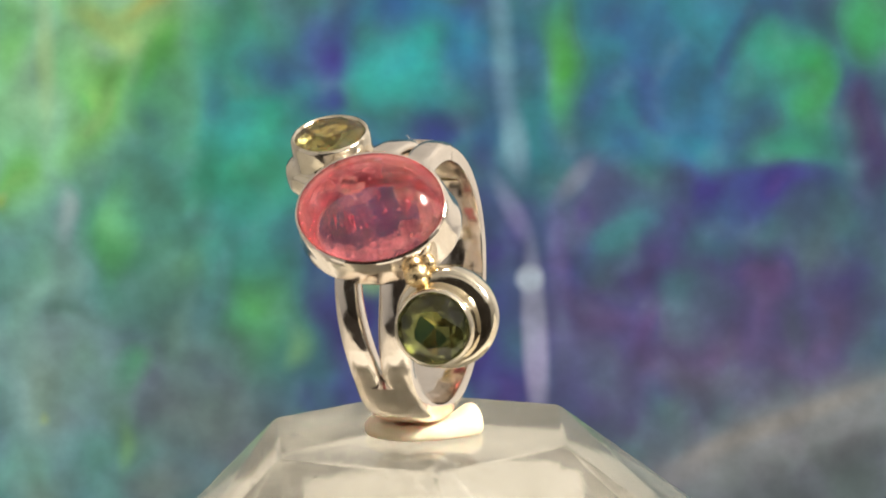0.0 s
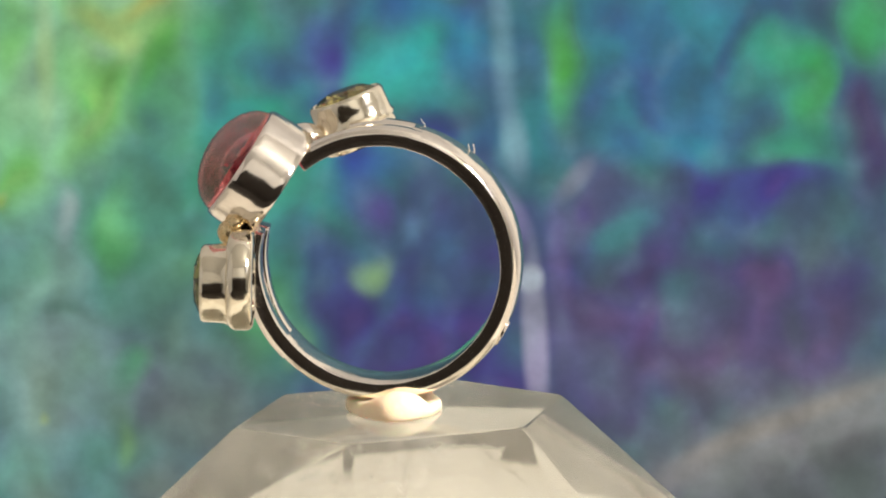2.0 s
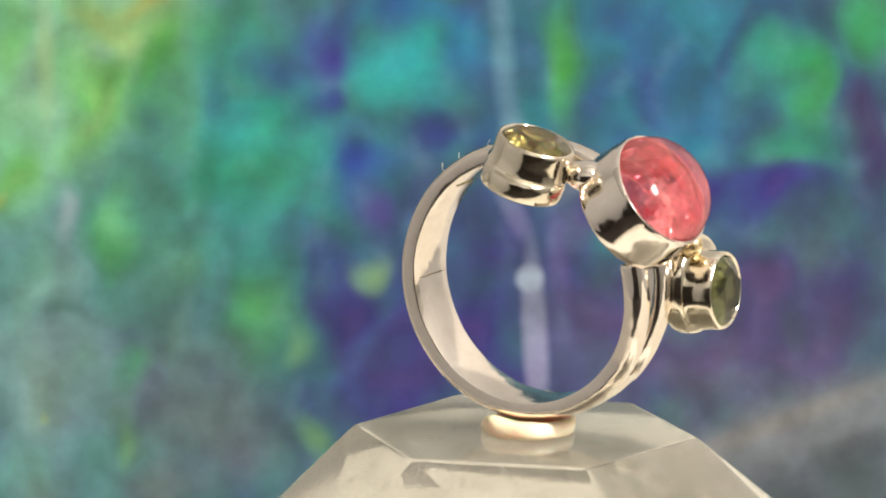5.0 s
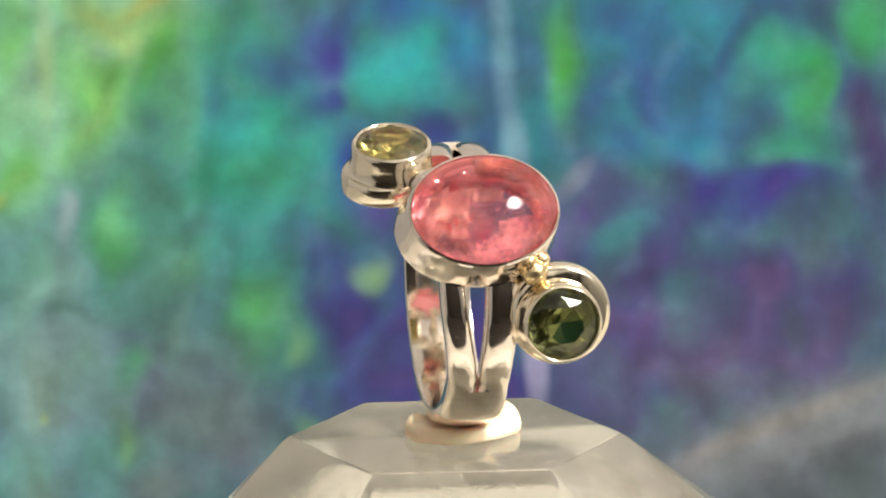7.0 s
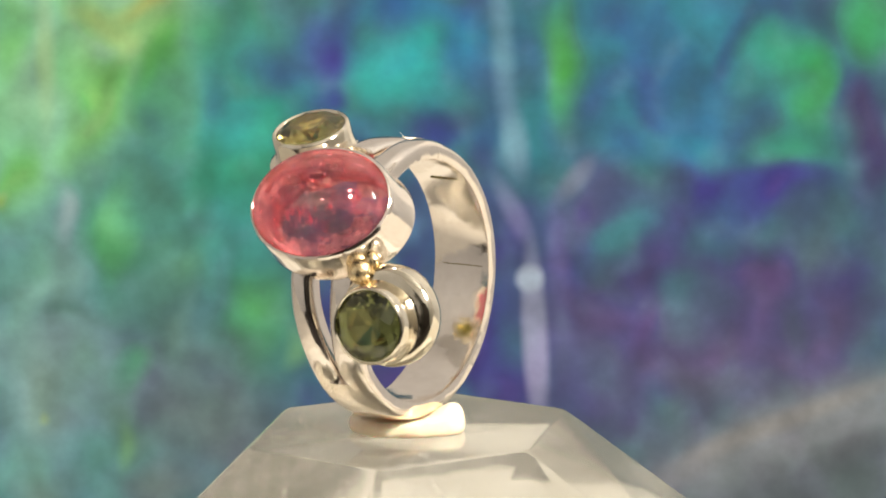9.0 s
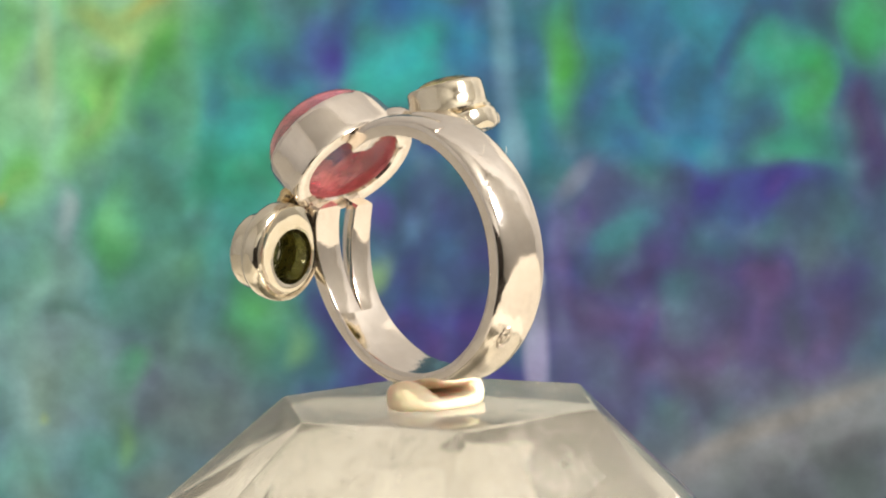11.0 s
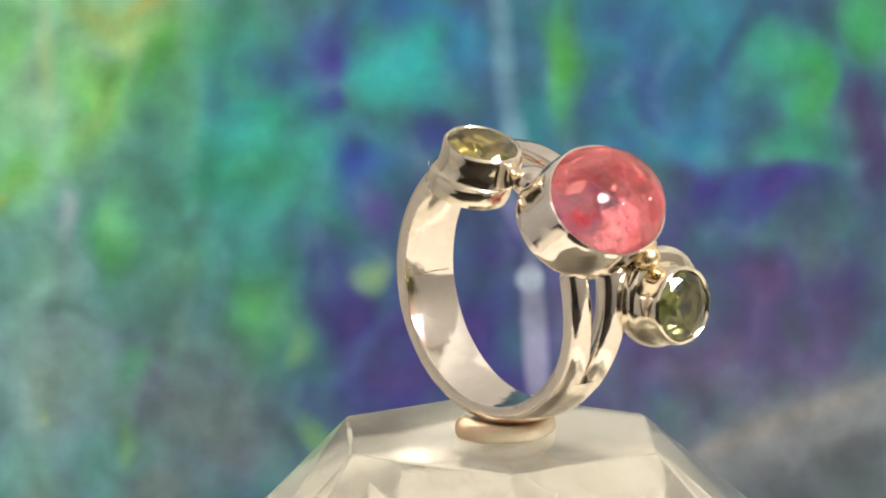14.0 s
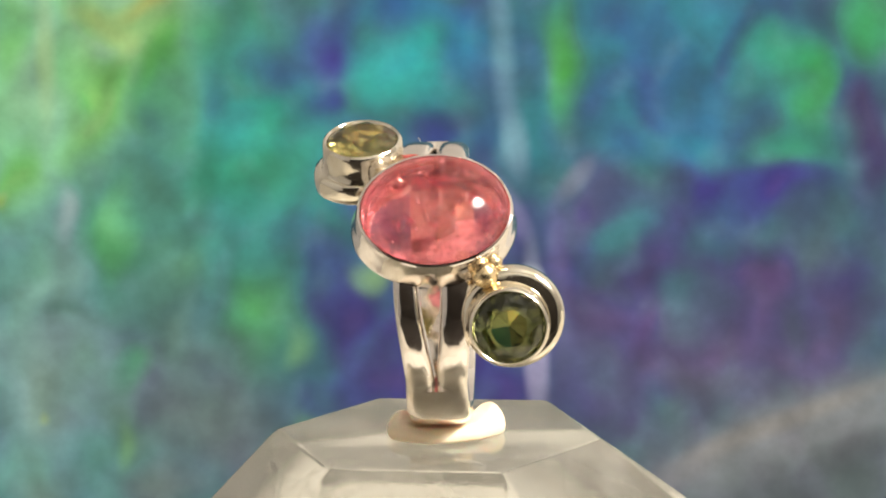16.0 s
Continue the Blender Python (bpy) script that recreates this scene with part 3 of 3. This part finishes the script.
        low = [bm.verts.new(p + f.normal * 0.004 * MM + (x * math.cos(b) + y * math.sin(b)) * size * dice.uniform(0.6, 1.2)) for b in (0.3, 1.8, 3.3, 4.9)]
        tip = bm.verts.new(p + f.normal * size * 0.6)
        bm.faces.new(low)
        for j in range(4):
            bm.faces.new((low[j], low[(j + 1) % 4], tip))
    tagged(part("dust", bm, DUST, thing, "pale specks of dust on the crystal"), kind="stuff")
    return thing


LOBE_WAY = radians(3.5)


def pad():
    """A flattened lump of wax, pressed flat under the band and squeezed up in two lobes beside it."""
    lobe = Vector((math.cos(LOBE_WAY - TURN), math.sin(LOBE_WAY - TURN)))

    def height(u, n):
        squeezed = max(0.0, min(1.0, (abs(n) - 2.35) / 0.5))
        lift = 0.16 * squeezed * squeezed * (3 - 2 * squeezed)
        lift += 1.2 * math.exp(-((u - 3.4 * lobe.x) ** 2 / 5.0 + (n - 3.7 * lobe.y) ** 2 / 1.6))
        lift += 0.5 * math.exp(-((u - 2.2) ** 2 / 1.4 + (n - 3.1) ** 2 / 1.4))
        lift += 0.14 * noise.noise(Vector((u * 0.7, n * 0.7, 3.0))) + 0.05 * noise.noise(Vector((u * 2.1, n * 2.1, 8.0)))
        return 1.08 + lift - 0.035 * u

    rows = []
    prof = [(0.86, 0.0), (0.95, 0.04), (0.99, 0.18), (1.0, 0.42), (0.985, 0.7), (0.95, 0.87), (0.90, 0.96), (0.83, 1.0), (0.72, 1.0), (0.6, 1.0), (0.45, 1.0), (0.25, 1.0)]
    for r, z in prof:
        ring = []
        for i in range(96):
            a = 2 * math.pi * i / 96
            way = Vector((math.cos(a), math.sin(a)))
            k = 1 + 0.025 * math.sin(2 * a + 0.6) + 0.018 * math.sin(3 * a + 1) + 0.012 * math.sin(7 * a)
            k += 0.07 * max(0.0, way.dot(lobe)) ** 4 - 0.22 * max(0.0, way.dot(Vector((-0.77, -0.64)))) ** 3
            u, n = 3.8 * r * k * way.x, 4.6 * r * k * way.y
            ring.append(at(u - 0.15, n, z * height(u, n) - 13.28))
        rows.append(ring)
    ob = link("wax_pad", rings_bm(rows), WAX, 70)
    return tagged(ob, "round cream wax pad holding the ring on the crystal", "pad")


CU, CN, CZ = -0.6, 0.25, -1.3       # centre of the hoop


def band_bm(a0, a1, middle, width, rin, side, dome, steps=90, ends=0.15):
    """Half-round band swept round the hoop's centre from angle a0 to a1 (0 is up, 90 the back)."""
    rings = []
    for s in range(steps + 1):
        f = s / steps
        a = radians(a0 + (a1 - a0) * f)
        w, c = width(f) / 2, middle(f)
        pinch = min(1.0, 0.8 + 0.2 * (1 - f) / 0.02) if ends else 1.0
        prof = [(-w + 0.12, rin), (0, rin - 0.0), (w - 0.12, rin), (w - 0.03, rin + 0.03), (w, rin + 0.12), (w, rin + side - 0.1)]
        prof += [(w * math.cos(b) ** 0.75, rin + side + dome * math.sin(b)) for b in [radians(x) for x in range(4, 90, 8)]]
        prof += [(-w * math.cos(b) ** 0.75, rin + side + dome * math.sin(b)) for b in [radians(x) for x in range(84, 0, -8)]]
        prof += [(-w, rin + side - 0.1), (-w, rin + 0.12), (-w + 0.03, rin + 0.03)]
        ring = []
        for x, r in prof:
            uneven = 0.04 * noise.noise(Vector((a * 3.0, x * 0.5, r * 0.3))) + 0.006 * noise.noise(Vector((a * 9.0, x * 1.2, 5.0)))
            ring.append(on_hoop(CU + (r + uneven) * math.sin(a), CN + c + x * pinch, CZ + (r + uneven) * math.cos(a)))
        rings.append(ring)
    return rings_bm(rings)


def ease(f):
    return f * f * (3 - 2 * f)


def lathe_bm(prof, frame_m, sx, sy, seg=96, flare=0.0):
    """Closed profile of (outward offset, height) turned round an ellipse."""
    rings = []
    for o, z in prof:
        ring = []
        for i in range(seg):
            a = 2 * math.pi * i / seg
            x, y = math.cos(a), math.sin(a)
            o2 = o + 0.05 * noise.noise(Vector((x * 2.2, y * 2.2, z * 0.5 + sx))) + 0.015 * noise.noise(Vector((x * 7, y * 7, z + sx)))
            o2 += flare * x * x * max(0.0, -z - 1.2) / 2.4
            ring.append(frame_m @ Vector(((sx + o2) * x, (sy + o2) * y, z)))
        rings.append(ring)
    return rings_bm(rings, loop=True)


def stone_frame(u, n, z, lift, swing=0.0, spin=0.0):
    """Frame of a setting: its z looks out of the stone; lift: degrees over the level, swing: towards +n."""
    e, s = radians(lift), radians(swing)
    out = (-U * math.cos(e) * math.cos(s) + N * math.sin(s) + Z * math.sin(e)).normalized()
    x = (N - out * N.dot(out)).normalized()
    y = out.cross(x)
    m = Matrix((x, y, out)).transposed().to_4x4()
    m = m @ Matrix.Rotation(radians(spin), 4, "Z")
    return Matrix.Translation(at(u, n, z)) @ m @ Matrix.Scale(MM, 4)


def cabochon_bm(m, sx, sy, high, deep, seg=96):
    rings = []
    for i in range(23):
        b = radians(-0.01 + 88 * i / 22)
        k = math.cos(b) ** 1.02
        rings.append([m @ Vector((sx * k * math.cos(a), sy * k * math.sin(a), high * math.sin(b))) for a in [2 * math.pi * j / seg for j in range(seg)]])
    under = [(0.985, -0.5), (0.96, -deep + 0.5), (0.90, -deep + 0.1), (0.78, -deep)]
    rings = [[m @ Vector((sx * k * math.cos(a), sy * k * math.sin(a), z)) for a in [2 * math.pi * j / seg for j in range(seg)]] for k, z in reversed(under)] + rings
    return rings_bm(rings)


def faceted_bm(m, r, lift, spin):
    bm = bmesh.new()

    def row(k, rad, z, off):
        for i in range(k):
            a = 2 * math.pi * (i + off) / k + spin
            bm.verts.new(m @ Vector((r * rad * math.cos(a), r * rad * math.sin(a), z * r + lift)))
    row(8, 0.56, 0.27, 0)
    row(8, 0.82, 0.17, 0.5)
    row(16, 1.0, 0.02, 0)
    row(16, 1.0, -0.03, 0)
    row(8, 0.56, -0.34, 0.5)
    bm.verts.new(m @ Vector((0, 0, lift - 0.62 * r)))
    bmesh.ops.convex_hull(bm, input=bm.verts)
    return bm


def ball_bm(u, n, z, r, squash=1.0):
    bm = bmesh.new()
    bmesh.ops.create_uvsphere(bm, u_segments=28, v_segments=18, radius=r * MM)
    for v in bm.verts:
        v.co.z *= squash
    bmesh.ops.translate(bm, verts=bm.verts, vec=at(u, n, z))
    return bm


def round_setting(ring, label, m, gem_mat, gem_label, spin, collar_r, collar_off, sink):
    """Tube bezel over a wider collar, with a faceted stone."""
    tube = [(-0.1, -0.25), (-0.02, 0.02), (0.12, 0.10), (0.26, 0.02), (0.34, -0.2), (0.37, -1.0), (0.42, -1.75), (0.6, -2.1), (0.5, -2.3), (-0.3, -2.3), (-0.35, -0.9)]
    bezel = part("bezel", lathe_bm(tube, m, 2.68, 2.68), PALEGOLD, ring, label, 50)
    part("gemstone", faceted_bm(m, 2.64, sink, spin), gem_mat, bezel, gem_label, 3)
    # added lining: the setting's inner shade and olive glow put into its colour
    lining = [(-0.37, -0.75), (-0.36, -2.3), (-0.44, -2.35), (-0.45, -0.9)]
    part("lining", lathe_bm(lining, m, 2.68, 2.68, 64), DARKMETAL, bezel, "added olive lining of the setting, tinted for its inner light and shade", 50)
    c = collar_r - 2.68
    collar = [(-0.30, -1.95), (c - 0.6, -1.98), (c - 0.3, -2.1), (c - 0.1, -2.32), (c, -2.65), (c + 0.02, -3.3), (c - 0.06, -3.75), (c - 0.3, -3.95), (0.1, -4.0), (-0.3, -3.98), (-0.48, -3.9), (-0.52, -3.6), (-0.50, -2.4)]
    # the plate sits off the tube's axis, but its hole stays on it
    rings = []
    for o, z in collar:
        k = max(0.0, min(1.0, (o + 0.25) / 0.6))
        rings.append([m @ (Vector(((2.68 + o) * math.cos(a), (2.68 + o) * math.sin(a), z)) + collar_off * k) for a in [2 * math.pi * i / 96 for i in range(96)]])
    part("collar", rings_bm(rings, loop=True), PALEGOLD, ring, "", 50)


def inclusions(bezel, m):
    """Inside the pink stone: pale sheets added for its inner glow, upright fractures and bright flecks."""
    dice = random.Random(7)
    rows = []
    # rim sheet, added to imitate light thrown back by the bezel wall
    for k, z in ((0.80, -2.5), (0.90, -1.9), (0.93, -1.1), (0.90, -0.3), (0.84, 0.3)):
        rows.append([m @ Vector((5.7 * k * math.cos(a) * (1 + 0.02 * math.sin(9 * a)), 4.33 * k * math.sin(a) * (1 + 0.02 * math.sin(7 * a)), z + 0.12 * math.sin(5 * a + z)))
                     for a in [2 * math.pi * i / 80 for i in range(80)]])
    part("cloud", rings_bm(rows, close_ends=False), GLOW, bezel, "pale pink rim sheet standing in for light inside the stone", 60)
    # crescent sheet, added to imitate the light focused low in the stone
    rows = []
    for j in range(9):
        k = 0.3 + 0.6 * j / 8
        rows.append([m @ Vector((5.5 * k * math.cos(a), 4.3 * k * math.sin(a), -2.55 + 0.5 * k * k + 0.18 * noise.noise(Vector((3 * k * math.cos(a), 3 * k * math.sin(a), 2.0)))))
                     for a in [radians(-8 + 190 * i / 40) for i in range(41)]])
    bm = bmesh.new()
    grid = [[bm.verts.new(p) for p in row] for row in rows]
    for r0, r1 in zip(grid, grid[1:]):
        for i in range(40):
            bm.faces.new((r0[i], r0[i + 1], r1[i + 1], r1[i]))
    part("cloud", bm, GLOW, bezel, "pale pink crescent sheet standing in for light focused in the stone", 60)
    for x, y, wide, lean, low, high in ((-0.1, 0.2, 1.9, 4, -2.2, 1.5), (0.75, -0.2, 1.5, -5, -2.0, 0.9), (-1.35, 0.4, 1.2, 8, -2.1, 1.1), (1.7, 0.6, 1.1, -9, -2.3, 0.4), (-2.6, -0.3, 1.6, 14, -2.0, 0.6), (3.0, 0.1, 1.3, -12, -2.2, 0.5)):
        bm = bmesh.new()
        bmesh.ops.create_grid(bm, x_segments=14, y_segments=14, size=1)
        for v in bm.verts:
            p, q = v.co.x, v.co.y
            d = 0.35 * noise.noise(Vector((p * 1.6 + x * 3, q * 1.6, y * 5)))
            shrink = math.sqrt(max(0.05, 1 - 0.75 * q * q))
            v.co = m @ Vector((x + d + math.tan(radians(lean)) * p * wide, y + p * wide * shrink, (low + high) / 2 + q * (high - low) / 2))
        part("fracture", bm, FRACTURE, bezel, "dark red healed fracture", 60)
    bm = bmesh.new()
    for i in range(45):
        a, k = dice.uniform(0, 2 * math.pi), dice.uniform(0.15, 0.86)
        c = Vector((5.7 * k * math.cos(a), 4.33 * k * math.sin(a), dice.uniform(-2.0, 1.9 * (1 - k))))
        turn = Euler((dice.uniform(-0.8, 0.8), dice.uniform(-0.8, 0.8), dice.uniform(0, 6))).to_matrix()
        size = dice.uniform(0.04, 0.13)
        corner = [bm.verts.new(m @ (c + turn @ Vector((size * math.cos(b) * (1 + 0.5 * math.cos(2 * b)), size * math.sin(b) * dice.uniform(0.6, 1.2), 0)))) for b in [math.pi * j / 3 for j in range(6)]]
        bm.faces.new(corner)
    flecks = part("fleck", bm, FLECK, bezel, "tiny bright flecks inside the stone", 60)
    tagged(flecks, kind="stuff")


def jewel():
    ring = new("ring")
    tagged(ring, "silver ring with a pink cabochon and two faceted green stones", "ring")
    part("hoop", band_bm(14, 232, lambda f: 0.0, lambda f: 4.7 + 0.3 * math.sin(math.pi * f), 9.32, 0.9, 0.66, 150, 0), SILVER, ring)
    # lower fork: one arm to the pink stone, one behind the lower green stone
    part("fork_arm", band_bm(226, 284, lambda f: 1.17 + 1.0 * ease(f), lambda f: 2.3 - 0.4 * f, 9.34, 0.86, 0.64, 60), SILVER, ring)
    part("fork_arm", band_bm(226, 286, lambda f: -1.17 - 0.6 * ease(f), lambda f: 2.3 + 0.35 * f, 9.34, 0.86, 0.64, 60), SILVER, ring)
    # upper fork
    part("fork_arm", band_bm(18, -38, lambda f: -1.17 - 0.25 * f, lambda f: 2.3 - 0.1 * f, 9.34, 0.86, 0.63, 50), SILVER, ring)
    part("fork_arm", band_bm(18, -14, lambda f: 1.17 + 0.7 * ease(f), lambda f: 2.3 + 0.4 * f, 9.34, 0.86, 0.63, 40), SILVER, ring)
    # pink cabochon
    m = stone_frame(-11.5, 0.9, 6.36, 34, 0, 3.5)
    wall_prof = [(-0.06, -0.3), (-0.02, 0.1), (0.1, 0.2), (0.26, 0.12), (0.36, -0.3), (0.40, -1.6), (0.42, -2.9), (0.44, -3.35), (0.34, -3.55), (-0.2, -3.6), (-0.95, -3.5), (-1.05, -3.3), (-0.9, -3.1), (-0.15, -3.0)]
    setting_p = part("bezel", lathe_bm(wall_prof, m, 5.58, 4.38, 128, 0.3), SILVER, ring, "tall oval silver bezel", 50)
    part("gemstone", cabochon_bm(m, 5.56, 4.36, 2.9, 2.95), PINK, setting_p, "domed oval pink tourmaline with inclusions", 50)
    inclusions(setting_p, m)
    # faceted stones
    round_setting(ring, "round silver bezel", stone_frame(-3.61, 6.05, 10.5, 70, 3), YELLOW, "round faceted yellow-green stone", 0.2, 3.2, Vector((0.62, 0.1, 0)), -0.12)
    round_setting(ring, "round silver bezel", stone_frame(-14.35, -4.45, -2.12, 1.5, 0), OLIVE, "round faceted dark green stone", 0.5, 3.9, Vector((-0.4, -0.4, 0)), -0.1)
    # grains and solder beads
    part("gold_grain", ball_bm(-12.2, -2.75, 1.55, 1.02), GOLD, ring, "small yellow gold grain")
    part("gold_grain", ball_bm(-11.7, -3.5, 2.4, 0.62), GOLD, ring, "small yellow gold grain")
    part("gold_grain", ball_bm(-0.96, 8.6, 7.9, 0.7), PALEGOLD, ring, "small pale gold grain")
    part("solder_joint", ball_bm(-6.7, 3.9, 7.7, 1.6, 0.75), SILVER, ring)
    # dark seams across the inside of the band
    for deg, n0, n1, thin in ((43, -1.5, 0.9, 0.30), (93, -1.9, 1.7, 0.22)):
        rings = []
        for i in range(13):
            n = n0 + (n1 - n0) * i / 12
            w = radians(thin) * (0.35 + 0.65 * math.sin(math.pi * (i + 0.6) / 13.2))
            a = radians(deg) + 0.006 * noise.noise(Vector((n * 1.5, deg, 0)))
            rings.append([on_hoop(CU + r * math.sin(b), CN + n, CZ + r * math.cos(b)) for r, b in ((9.25, a - w), (9.25, a + w), (9.45, a + w), (9.45, a - w))])
        part("seam", rings_bm(rings), DARKMETAL, ring, "dark solder seam across the band")
    # maker's stamp: a small raised oval, and lint caught on the metal
    a = radians(121)
    out = (HU * math.sin(a) + Z * math.cos(a)).normalized()
    y = out.cross(HN)
    m = Matrix.Translation(on_hoop(CU + 10.86 * math.sin(a), CN - 0.9, CZ + 10.86 * math.cos(a))) @ Matrix((HN, y, out)).transposed().to_4x4() @ Matrix.Scale(MM, 4)
    part("stamp", lathe_bm([(-0.1, -0.1), (-0.1, 0.05), (0.0, 0.09), (0.1, 0.05), (0.1, -0.1)], m, 0.52, 0.95, 32), SILVER, ring)
    text = bpy.data.curves.new("mark", "FONT")
    text.body, text.size, text.extrude, text.align_x, text.align_y = "925", 0.72, 0.05, "CENTER", "CENTER"
    lettering = bpy.data.objects.new("mark", text)
    bm = bmesh.new()
    bm.from_mesh(lettering.to_mesh())
    bpy.data.objects.remove(lettering)
    inward = m @ Matrix((Vector((0, 1, 0)), Vector((-1, 0, 0)), Vector((0, 0, 1)))).transposed().to_4x4()
    bmesh.ops.transform(bm, matrix=inward, verts=bm.verts)
    part("mark", bm, TARNISH, ring, "stamped fineness mark")
    for deg, n, high in ((15, 1.2, 0.55), (36, -0.6, 0.8), (38, 1.7, 0.5)):
        a = radians(deg)
        rings = []
        for i in range(9):
            f = i / 8
            r = 10.2 + (high + 0.45) * f
            c = on_hoop(CU + r * math.sin(a + 0.05 * math.sin(f * 3)), CN + n + 0.3 * f * f, CZ + r * math.cos(a + 0.05 * math.sin(f * 3)))
            rings.append([c + (HN * math.cos(b) + HU * math.sin(b)) * 0.02 * MM for b in (0, 2.1, 4.2)])
        part("lint", rings_bm(rings), WAX, ring, "fine white lint fibre")
    return ring


setting()
painting()
turning = [turntable(), crystal(), pad(), jewel()]

# angle of the slow turntable, in degrees, every half second
ANGLES = [-0.2, 11.9, 27.8, 49.1, 78.2, 111.8, 149.8, 191.6, 229.0, 261.0, 282.3, 298.8, 312.6, 322.9, 332.3, 341.3, 350.7, 361.1, 373.9, 390.4, 412.7, 443.0, 477.4, 515.0, 557.2, 594.3, 624.2, 644.9, 661.0, 674.0, 684.5, 694.3, 704.0]


def motions():
    rows = [(0.5 * i, pose(0, 0, 0, 0, 0, -a)) for i, a in enumerate(ANGLES)]
    for thing in turning:
        walk(thing, rows)


motions()
